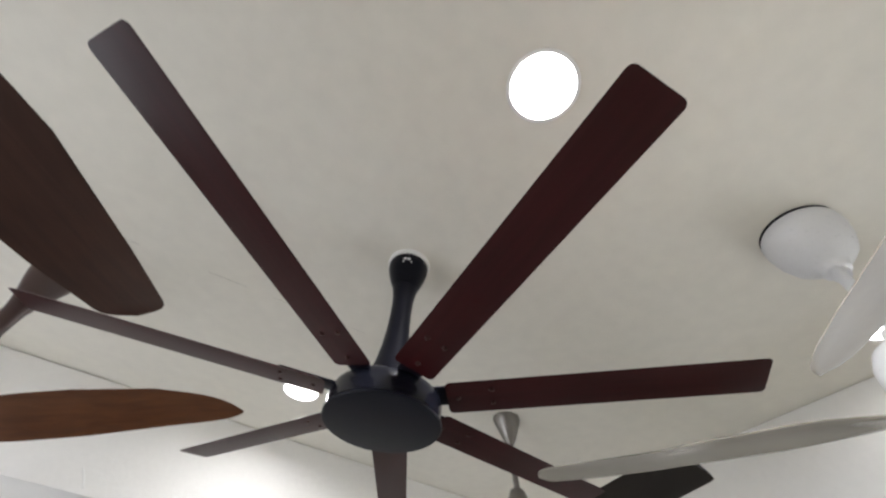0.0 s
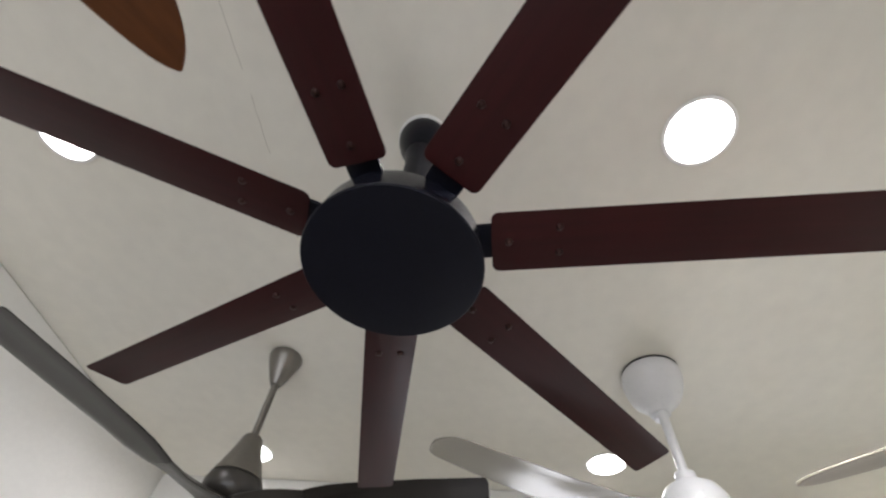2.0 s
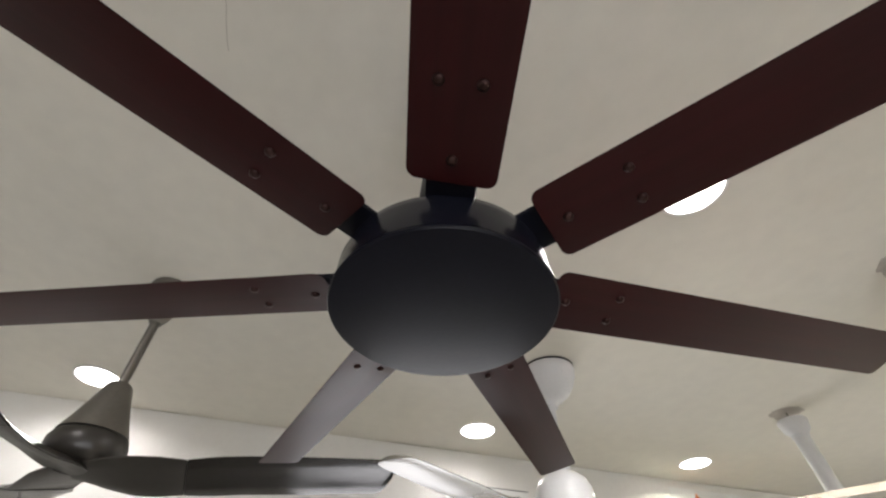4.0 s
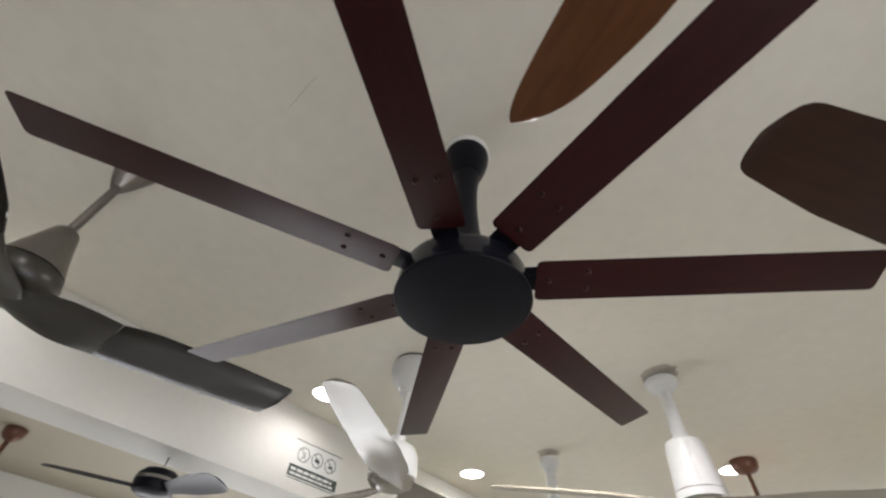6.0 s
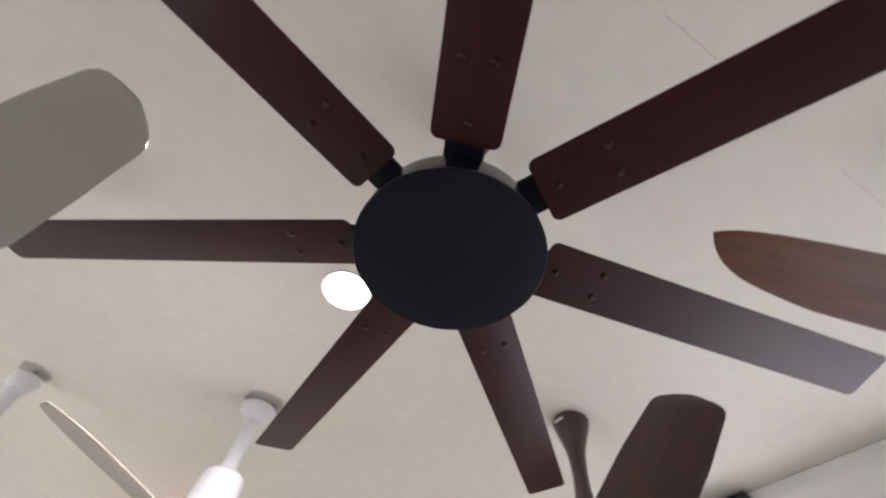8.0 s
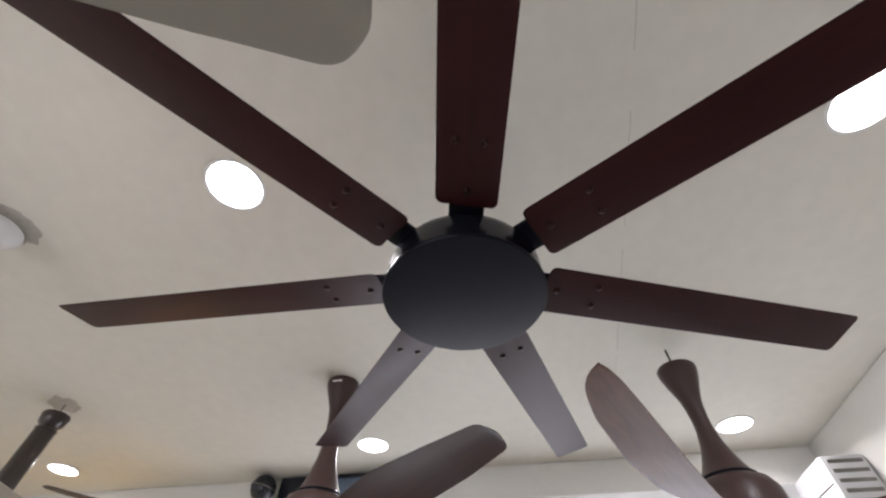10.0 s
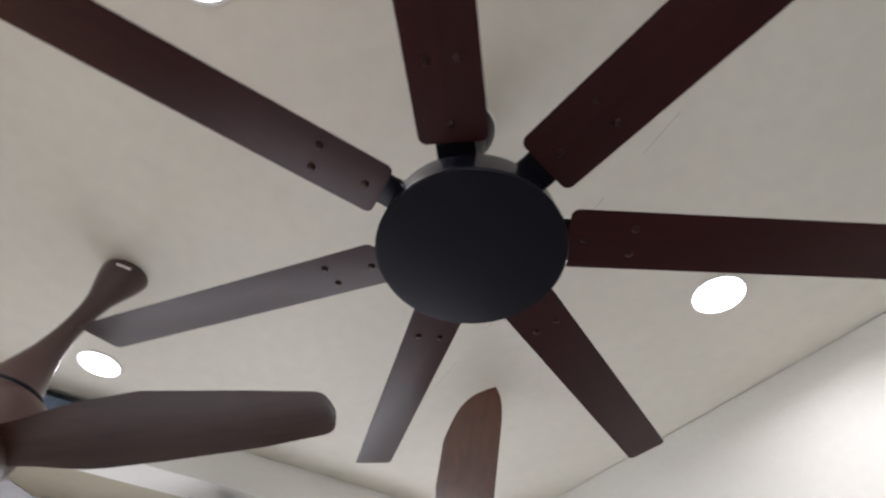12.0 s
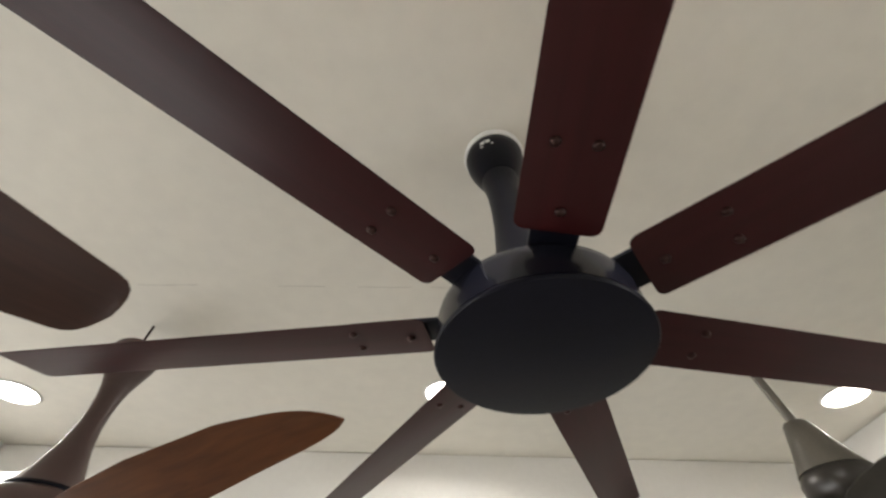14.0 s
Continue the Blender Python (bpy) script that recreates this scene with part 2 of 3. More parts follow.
# east wall with the shop front opening
FY0, FY1, FZ0, FZ1 = -2.2, 1.5, 0.06, 2.10
east = box(XE, XE + 0.2, YS, FY0, 0, 2.928)
for extra in (box(XE, XE + 0.2, FY1, Y1, 0, 2.928), box(XE, XE + 0.2, FY0, FY1, FZ1, 2.928), box(XE, XE + 0.2, FY0, FY1, 0, FZ0)):
    me = bpy.data.meshes.new("piece")
    extra.to_mesh(me)
    extra.free()
    east.from_mesh(me)
    bpy.data.meshes.remove(me)
structure("wall_east", east, M_WALL, "cream painted wall round the shop front", "wall")
window = tagged(new("window_1"), "glazed shop front with white frame", "window", kind="structure")
for y in (FY0 + 0.02, (FY0 + FY1) / 2, FY1 - 0.02):
    part("window_frame", box(XE + 0.06, XE + 0.12, y - 0.02, y + 0.02, FZ0, FZ1, 0.003), M_TRIM, window)
for y0, y1 in ((FY0 + 0.042, (FY0 + FY1) / 2 - 0.022), ((FY0 + FY1) / 2 + 0.022, FY1 - 0.042)):
    pane = part("pane", box(XE + 0.087, XE + 0.093, y0, y1, FZ0, FZ1), M_GLASS, window)
    pane.visible_shadow = False
window = tagged(new("window_2"), "glazed side door with white frame", "window", kind="structure")
for y in (WY0 + 0.02, (WY0 + WY1) / 2, WY1 - 0.02):
    part("window_frame", box(XW - 0.12, XW - 0.06, y - 0.02, y + 0.02, 0, WZ1, 0.003), M_TRIM, window)
for y0, y1 in ((WY0 + 0.042, (WY0 + WY1) / 2 - 0.022), ((WY0 + WY1) / 2 + 0.022, WY1 - 0.042)):
    pane = part("pane", box(XW - 0.093, XW - 0.087, y0, y1, 0, WZ1), M_GLASS, window)
    pane.visible_shadow = False
structure("backdrop_west", box(XW - 3.05, XW - 3.0, -5, 8, -1, 5), glowing("daylight_yard", (0.9, 0.96, 1.0), 1.0), "daylight in the yard outside", "backdrop")
backdrop = structure("backdrop", box(XE + 3.0, XE + 3.05, -6, 6, -1, 5), glowing("daylight_outside", (0.9, 0.96, 1.0), 2.5), "bright daylight in the street outside", "backdrop")
structure("beam_west", box(X0 - 0.26, X0, Y0 + 0.002, Y1 - 0.002, 2.582, CEIL - 0.002, 0.004), M_WALL, "white plastered beam dropping from the ceiling", "beam")
structure("beam_south", box(X0 - 0.26, X1 + 0.25, Y0 - 0.48, Y0, 2.525, CEIL - 0.003, 0.004), M_WALL, "white plastered beam dropping from the ceiling", "beam")
structure("beam_east", box(X1, X1 + 0.25, Y0 + 0.002, Y1 - 0.002, 2.82, CEIL - 0.002, 0.004), M_WALL, "white plastered shallow beam under the ceiling", "beam")


# ---- downlights ----
def downlight(x, y, z):
    ob = empty("downlight", pose(x, y, z), "round recessed white LED downlight, switched on, in the ceiling", "downlight", "ceiling downlights")
    part("trim_ring", lathe([(0.086, 0.0), (0.090, -0.003), (0.088, -0.006), (0.081, -0.006), (0.080, 0.0), (0.086, 0.0)], 48), M_TRIM, ob)
    part("diffuser", lathe([(0.0, -0.004), (0.079, -0.004), (0.0795, -0.001), (0.0, -0.001)], 48), M_LAMP, ob, "glowing white diffuser")
    return ob


for lx, ly, watts, beam in DOWNLIGHTS:
    downlight(lx, ly, CEIL)
for lx, ly in BAY_LIGHTS:
    downlight(lx, ly, 2.86)


# ---- the black and mahogany fan with seven blades ----
def seven_blade_fan(x, y, turn):
    fan = empty("ceiling_fan", pose(x, y, 0, 0, 0, turn), "matt black ceiling fan with seven straight mahogany blades", "ceiling fan", "showroom ceiling fans")
    a = radians(-turn)
    dx, dy = 0.0092 * math.cos(a) + 0.0119 * math.sin(a), 0.0092 * math.sin(a) - 0.0119 * math.cos(a)
    lean = Matrix(((1, 0, dx / 0.47, -2.51 * dx / 0.47), (0, 1, dy / 0.47, -2.51 * dy / 0.47), (0, 0, 1, 0), (0, 0, 0, 1)))  # the rod hangs slightly askew
    part("mounting_ring", lathe([(0.0, CEIL), (0.056, CEIL), (0.058, 2.988), (0.068, 2.985), (0.0690, 2.976), (0.066, 2.968), (0.0, 2.968)], 48, lean), M_TRIM, fan, "white plastic ring at the ceiling")
    part("canopy", lathe([(0.0, 2.9685), (0.063, 2.9685), (0.0645, 2.964), (0.063, 2.946), (0.057, 2.918), (0.048, 2.890), (0.0395, 2.866), (0.0, 2.866)], 48, lean), M_BLACK, fan, "flared black canopy")
    part("downrod", lathe([(0.0, 2.8645), (0.039, 2.8645), (0.035, 2.842), (0.0315, 2.81), (0.0305, 2.76), (0.032, 2.70), (0.037, 2.64), (0.046, 2.58), (0.060, 2.535), (0.066, 2.5), (0.0, 2.5)], 48, lean), M_BLACK, fan)
    part("motor_housing", lathe([(0.0, 2.510), (0.070, 2.510), (0.100, 2.504), (0.122, 2.494), (0.133, 2.482), (0.1365, 2.468), (0.1375, 2.4265), (0.0, 2.4265)], 64), M_SATIN, fan)
    part("bottom_cover", lathe([(0.0, 2.4255), (0.137, 2.4255), (0.1402, 2.4225), (0.1405, 2.4195), (0.1385, 2.4168), (0.134, 2.4160), (0.0, 2.4150)], 64), M_BLACK, fan, "flat black round bottom cover")
    for name, w, h, dz, da in (("logo_mark", 0.010, 0.008, 0.0, -8.5), ("logo_mark", 0.010, 0.008, 0.0, 2.5), ("logo_mark", 0.030, 0.0035, -0.010, -1.0)):
        part(name, box(-0.0004, 0.0006, -w / 2, w / 2, -h / 2, h / 2), M_TRIM, fan, "pale printed mark").matrix_basis = lean @ pose(0, 0, 2.943 + dz, 0, 0, 28 + da) @ pose(0.0628 + 0.4 * dz, 0, 0, 0, 14, 0)
    blade_me = finish(plank(0.0, 0.711, 0.0994, 0.006, 0.012, 0.0007), 35)
    arm_me = finish(box(-0.052, 0.115, -0.029, 0.029, 0.0065, 0.0145, 0.003), 35)
    screw_me = finish(lathe([(0.0, -0.0045), (0.003, -0.0042), (0.0052, -0.0028), (0.006, -0.0008), (0.006, 0.001), (0.0, 0.001)], 14), 50)
    for k in range(7):
        turn_k = Matrix.Rotation(radians(k * 360 / 7), 4, "Z")
        lie = turn_k @ Matrix.Translation((0.1517, 0.0012, 2.4774)) @ Matrix.Rotation(radians(2.4), 4, "Z") @ Matrix.Rotation(radians(-3.58), 4, "Y") @ Matrix.Rotation(radians(-10.8), 4, "X")
        blade = part("blade", blade_me, M_MAHOG, fan)
        blade.matrix_basis = lie
        arm = part("blade_bracket", arm_me, M_BLACK, blade, "black metal blade bracket")
        for sx, sy in ((0.0272, -0.0006), (0.1064, -0.0210), (0.1064, 0.0212)):
            s = part("screw", screw_me, M_SCREW, blade)
            s.matrix_basis = Matrix.Translation((sx, sy, 0))
    return fan


seven_blade_fan(0.0, 0.0, 35.15)


# ---- brown three-blade fans ----
def blades(fan, me, mat, count, first, label="", child=None):
    out = []
    for k in range(count):
        b = part("blade", me, mat, fan, label)
        b.matrix_basis = Matrix.Rotation(radians(first + k * 360 / count), 4, "Z")
        out.append(b)
    return out


def brown_fan(x, y, first, blade_me, mat, top, hub, label):
    """top: height of the canopy's upper rim; hub: height at which the blades leave the motor."""
    fan = empty("ceiling_fan", pose(x, y, 0), label, "ceiling fan", "showroom ceiling fans")
    waist = top - 0.13
    ring = hub + 0.145
    part("canopy", lathe([(0.0, top), (0.068, top), (0.072, top - 0.006), (0.070, top - 0.025), (0.060, top - 0.06), (0.048, top - 0.095), (0.037, waist), (0.0, waist)], 40), M_BROWN, fan)
    span = waist - ring
    part("downrod", lathe([(0.0, waist + 0.0005), (0.037, waist + 0.0005), (0.031, waist - 0.12 * span), (0.028, waist - 0.28 * span), (0.029, waist - 0.42 * span), (0.038, waist - 0.62 * span), (0.056, waist - 0.82 * span), (0.074, ring + 0.012), (0.084, ring), (0.0, ring)], 40), M_BROWN, fan)
    part("seal_ring", lathe([(0.0, ring), (0.086, ring), (0.088, ring - 0.005), (0.086, ring - 0.010), (0.0, ring - 0.010)], 40), M_BLACK, fan, "dark rubber ring")
    z = ring - 0.010
    part("motor_housing", lathe([(0.0, z), (0.088, z), (0.110, z - 0.012), (0.126, z - 0.04), (0.132, hub + 0.03), (0.130, hub - 0.02), (0.112, hub - 0.045), (0.07, hub - 0.06), (0.0, hub - 0.064)], 44), M_BROWN, fan)
    if top > CEIL - 0.01:
        part("name_plate", box(-0.002, 0.002, -0.022, 0.022, -0.004, 0.004, 0.0008, pose(-0.0685, 0, top - 0.028, 0, -14, 0)), M_TRIM, fan, "small pale plate on the canopy")
    if top < CEIL - 0.01:
        part("hanging_hook", lathe([(0.0, CEIL), (0.004, CEIL), (0.004, top - 0.005), (0.0, top - 0.005)], 8, pose(0.012, 0, 0)), M_DARKBR, fan, "dark steel ceiling hook")
    blades(fan, blade_me, mat, 3, first)
    return fan


BLUNT = finish(foil(0.08, 0.877, [(0, 0.10), (0.12, 0.12), (0.30, 0.180), (0.50, 0.198), (0.78, 0.170), (0.97, 0.132), (1, 0.124)],
                    [(0, 0), (0.2, -0.012), (0.5, -0.025), (0.78, -0.018), (1, -0.007)], [(0, 2.385), (0.25, 2.395), (0.5, 2.417), (0.78, 2.4375), (1, 2.462)],
                    [(0, -22), (0.3, -18), (0.5, -15), (1, -9)], camber=0.05, tip_round=0.045), 60)
LEAF = finish(foil(0.08, 0.874, [(0, 0.09), (0.12, 0.10), (0.35, 0.140), (0.55, 0.146), (0.78, 0.126), (0.92, 0.092), (1, 0.066)],
                   [(0, 0), (0.15, -0.022), (0.35, -0.048), (0.55, -0.050), (0.78, -0.038), (0.92, -0.020), (1, -0.007)],
                   [(0, 2.345), (0.35, 2.372), (0.55, 2.396), (0.78, 2.431), (1, 2.458)], [(0, -24), (0.35, -18), (0.55, -15), (1, -9)], camber=0.05, tip_round=0.14, tip_bias=0.45), 60)
brown_fan(1.068, 0.713, 235.0, BLUNT, M_WALNUT, CEIL, 2.385, "brown ceiling fan with three broad walnut blades")
brown_fan(1.035, -0.690, 148.9, LEAF, M_TEAK, 2.900, 2.350, "brown ceiling fan with three curved teak leaf blades")


# ---- steel fan with dark glossy blades ----
def steel_fan(x, y, first):
    fan = empty("ceiling_fan", pose(x, y, 0), "brushed steel ceiling fan with three dark glossy blades", "ceiling fan", "showroom ceiling fans")
    lean = Matrix(((1, 0, 0.135, -0.135 * 2.53), (0, 1, 0, 0), (0, 0, 1, 0), (0, 0, 0, 1)))  # the rod hangs askew
    part("canopy", lathe([(0.0, CEIL), (0.062, CEIL), (0.064, 2.99), (0.058, 2.97), (0.030, 2.90), (0.018, 2.878), (0.0, 2.876)], 40, lean), M_STEEL, fan)
    part("downrod", lathe([(0.0, 2.90), (0.0125, 2.90), (0.0125, 2.66), (0.0, 2.66)], 24, lean), M_STEEL, fan)
    part("motor_cone", lathe([(0.0, 2.688), (0.026, 2.688), (0.032, 2.682), (0.050, 2.63), (0.068, 2.585), (0.082, 2.555), (0.0, 2.553)], 40, lean), M_STEEL, fan)
    part("motor_housing", lathe([(0.0, 2.553), (0.082, 2.553), (0.090, 2.535), (0.088, 2.505), (0.076, 2.488), (0.05, 2.480), (0.0, 2.478)], 40), M_HOLDER, fan)
    holder = finish(foil(0.0, 0.245, [(0, 0.09), (0.25, 0.135), (0.55, 0.150), (0.8, 0.146), (1, 0.150)],
                         [(0, 0), (1, 0)], [(0, 2.476), (0.6, 2.480), (1, 2.488)], [(0, -2), (0.45, -16), (0.75, -19), (1, -14)], thick=0.026, camber=0.03, n=14, tip_round=0.001), 60)
    me = finish(foil(0.2455, 0.785, [(0, 0.150), (0.12, 0.184), (0.6, 0.195), (1, 0.190)],
                     [(0, 0), (1, 0)], [(0, 2.488), (0.25, 2.508), (1, 2.552)], [(0, -14), (0.12, -11), (1, -9)], thick=0.020, camber=0.03, tip_round=0.04), 60)
    for blade in blades(fan, me, M_GUN, 3, first):
        part("blade_holder", holder, M_HOLDER, blade, "satin grey root of the blade")
    return fan


steel_fan(-0.912, -0.630, 92.2)


# ---- white fan with silver blades ----
LEAN = Matrix(((1, 0, 0.33, 0.018 - 0.33 * 2.86), (0, 1, 0, 0), (0, 0, 1, 0), (0, 0, 0, 1)))  # the canopy leans over the rod


def white_bell_fan(x, y, first):
    fan = empty("ceiling_fan", pose(x, y, 0), "white ceiling fan with three glossy silver-grey blades", "ceiling fan", "showroom ceiling fans")
    lean = Matrix(((1, 0, 0.09, -0.09 * 2.50), (0, 1, 0, 0), (0, 0, 1, 0), (0, 0, 0, 1)))  # the rod hangs askew
    part("canopy", lathe([(0.0, 2.994), (0.098, 2.994), (0.103, 2.986), (0.104, 2.965), (0.097, 2.935), (0.082, 2.905), (0.060, 2.886), (0.042, 2.878), (0.036, 2.868), (0.034, 2.858), (0.024, 2.854), (0.022, 2.842), (0.0, 2.842)], 40, LEAN), M_WHITE, fan)
    # black disc fills the gap above the canopy to draw its shade
    part("gap_shade", lathe([(0.0, CEIL), (0.099, CEIL), (0.099, 2.992), (0.0, 2.992)], 40, LEAN), M_BLACK, fan, "thin black disc as shade in the gap under the ceiling")
    part("downrod", lathe([(0.0, 2.86), (0.0150, 2.86), (0.0150, 2.63), (0.0, 2.63)], 24, lean), M_WHITE, fan)
    part("motor_housing", lathe([(0.0, 2.655), (0.030, 2.655), (0.032, 2.630), (0.050, 2.622), (0.078, 2.605), (0.094, 2.575), (0.100, 2.53), (0.098, 2.49), (0.0, 2.488)], 40, lean), M_WHITE, fan)
    part("hub", lathe([(0.0, 2.488), (0.088, 2.488), (0.095, 2.475), (0.080, 2.455), (0.045, 2.445), (0.0, 2.442)], 40), M_SILVER, fan, "silver-grey hub")
    me = finish(foil(0.05, 0.887, [(0, 0.13), (0.12, 0.135), (0.3, 0.165), (0.55, 0.168), (0.8, 0.135), (0.95, 0.105), (1, 0.092)],
                     [(0, 0), (0.12, 0.01), (0.3, 0.035), (0.6, 0.028), (0.85, 0.006), (1, -0.004)], [(0, 2.455), (0.3, 2.427), (0.65, 2.408), (1, 2.410)], [(0, -20), (0.12, -14), (0.3, -8), (0.65, -10), (1, -5)], thick=0.014, camber=0.05, tip_round=0.05), 60)
    blades(fan, me, M_SILVER, 3, first)
    return fan


white_bell_fan(-0.958, 0.748, -53.2)


# ---- tall white fan ----
def white_tall_fan(x, y, first):
    fan = empty("ceiling_fan", pose(x, y, 0), "white ceiling fan with a tall motor and pale grey blades", "ceiling fan", "showroom ceiling fans")
    part("canopy", lathe([(0.0, 2.978), (0.050, 2.978), (0.071, 2.968), (0.074, 2.955), (0.064, 2.935), (0.045, 2.917), (0.030, 2.908), (0.0, 2.908)], 40), M_WHITE, fan)
    part("downrod", lathe([(0.0, 2.9085), (0.026, 2.9085), (0.029, 2.72), (0.034, 2.70), (0.045, 2.69), (0.0, 2.69)], 28), M_WHITE, fan)
    part("motor_housing", lathe([(0.0, 2.692), (0.055, 2.69), (0.072, 2.678), (0.078, 2.65), (0.090, 2.492), (0.0, 2.492)], 44), M_WHITE, fan)
    part("motor_ring", lathe([(0.0, 2.4915), (0.088, 2.4915), (0.088, 2.4885), (0.0, 2.4885)], 44), M_STEEL, fan, "thin grey joint")
    part("lower_housing", lathe([(0.0, 2.488), (0.091, 2.488), (0.092, 2.46), (0.0, 2.458)], 44), M_WHITE, fan)
    part("hanging_hook", lathe([(0.0, CEIL), (0.004, CEIL), (0.004, 2.976), (0.0, 2.976)], 8), M_STEEL, fan, "dark steel hook")
    part("hub", lathe([(0.0, 2.458), (0.078, 2.456), (0.086, 2.43), (0.07, 2.40), (0.0, 2.392)], 40), M_PALE, fan, "pale grey hub")
    me = finish(foil(0.05, 0.908, [(0, 0.12), (0.12, 0.11), (0.3, 0.130), (0.6, 0.135), (0.85, 0.10), (1, 0.06)],
                     [(0, 0), (0.5, 0.012), (1, 0.0)], [(0, 2.43), (0.4, 2.405), (1, 2.352)], [(0, -24), (0.3, -16), (1, -10)], thick=0.013, tip_round=0.08), 60)
    blades(fan, me, M_PALE, 3, first)
    return fan


white_tall_fan(0.003, 1.492, -118.3)


# ---- fans further back ----
def pole_fan(x, y, top, motor, radius, first, mat, blade_mat, rod_r, label, count=3, canopy=0.058, tilt=-13):
    """A plain three-blade fan on a straight rod."""
    fan = empty("ceiling_fan", pose(x, y, 0), label, "ceiling fan", "showroom ceiling fans")
    part("canopy", lathe([(0.0, top), (canopy, top), (canopy + 0.003, top - 0.008), (canopy - 0.004, top - 0.045), (canopy - 0.022, top - 0.065), (rod_r + 0.004, top - 0.075), (0.0, top - 0.075)], 32), mat, fan)
    part("downrod", lathe([(0.0, top - 0.07), (rod_r, top - 0.07), (rod_r, motor + 0.10), (0.0, motor + 0.10)], 20), mat, fan)
    part("motor_housing", lathe([(0.0, motor + 0.105), (rod_r + 0.012, motor + 0.105), (0.060, motor + 0.075), (0.085, motor + 0.035), (0.092, motor), (0.080, motor - 0.03), (0.04, motor - 0.045), (0.0, motor - 0.047)], 36), mat, fan)
    if top < CEIL - 0.01:
        part("hanging_hook", lathe([(0.0, top + 0.06), (0.0035, top + 0.06), (0.0035, top - 0.005), (0.0, top - 0.005)], 8), M_STEEL, fan, "bare steel hook")
    me = finish(foil(0.06, radius, [(0, 0.09), (0.15, 0.085), (0.4, 0.125), (0.75, 0.13), (1, 0.10)], [(0, 0), (0.5, -0.01), (1, 0)],
                     [(0, motor - 0.01), (0.5, motor - 0.012), (1, motor - 0.02)], [(0, tilt - 8), (0.4, tilt), (1, tilt + 4)], tip_round=0.06, n=16, across=7), 60)
    blades(fan, me, blade_mat, count, first)
    return fan


M_COPPER = material("copper_brown_lacquer", (0.14, 0.06, 0.04), 0.3, metal=0.3, var=0.1, scale=8, fine=120, bump=0.01)
M_NAVY = material("black_blue_plastic", (0.008, 0.010, 0.018), 0.28, var=0.2, scale=8, fine=120, bump=0.01)
pole_fan(-0.88, 1.98, 2.962, 2.52, 0.62, 20, M_WHITE, M_WHITE, 0.032, "white ceiling fan with a thick neck", canopy=0.058)
pole_fan(0.05, 2.70, CEIL, 2.56, 0.62, 75, M_COPPER, M_COPPER, 0.012, "copper-brown ceiling fan on a thin rod", canopy=0.074)
pole_fan(1.025, 2.16, 2.945, 2.50, 0.62, 200, M_DARKBR, M_DARKBR, 0.044, "dark brown ceiling fan hanging from a hook")
pole_fan(-3.2, -0.28, 2.858, 2.42, 0.55, 40, M_COPPER, M_DARKBR, 0.014, "brown ceiling fan in the bay behind the beam")


def display_fan(x, y, z, first, label, mat, blade_mat, radius=0.42):
    """A short fan hung on a wire under a beam; z is the beam's underside."""
    fan = empty("ceiling_fan", pose(x, y, z), label, "ceiling fan", "display fans under the beams")
    part("hanging_hook", lathe([(0.0, 0.0), (0.003, 0.0), (0.003, -0.06), (0.0, -0.06)], 8), M_STEEL, fan, "bent steel hook")
    part("motor_housing", lathe([(0.0, -0.055), (0.030, -0.055), (0.068, -0.065), (0.086, -0.085), (0.090, -0.12), (0.082, -0.15), (0.055, -0.165), (0.0, -0.168)], 36), mat, fan)
    part("band", lathe([(0.090, -0.100), (0.0925, -0.100), (0.0925, -0.112), (0.090, -0.112), (0.090, -0.100)], 36), M_STEEL, fan, "thin bright trim band")
    me = finish(foil(0.07, radius, [(0, 0.07), (0.2, 0.08), (0.5, 0.13), (0.85, 0.14), (1, 0.12)], [(0, 0), (1, 0)],
                     [(0, -0.14), (1, -0.145)], [(0, -20), (1, -12)], tip_round=0.08, n=14, across=7), 60)
    blades(fan, me, blade_mat, 3, first)
    return fan


display_fan(-1.89, 0.20, 2.582, 15, "black fan with dark blades on a hook under the beam", M_BLACK, M_BLACK)
display_fan(-1.90, -1.12, 2.582, 95, "pale fan with white blades on a hook under the beam", M_WHITE, M_SILVER, 0.24)
display_fan(0.08, -1.70, 2.525, 250, "black fan with glossy blades on a hook under the beam", M_NAVY, M_NAVY)
display_fan(0.64, -1.70, 2.525, 290, "white fan with black blades on a hook under the beam", M_WHITE, M_NAVY)


# ---- notice on the west beam ----
M_INK = material("grey_green_ink", (0.055, 0.075, 0.075), 0.5, var=0.05)
M_PAPER = material("white_vinyl", (0.80, 0.81, 0.80), 0.4, var=0.02)


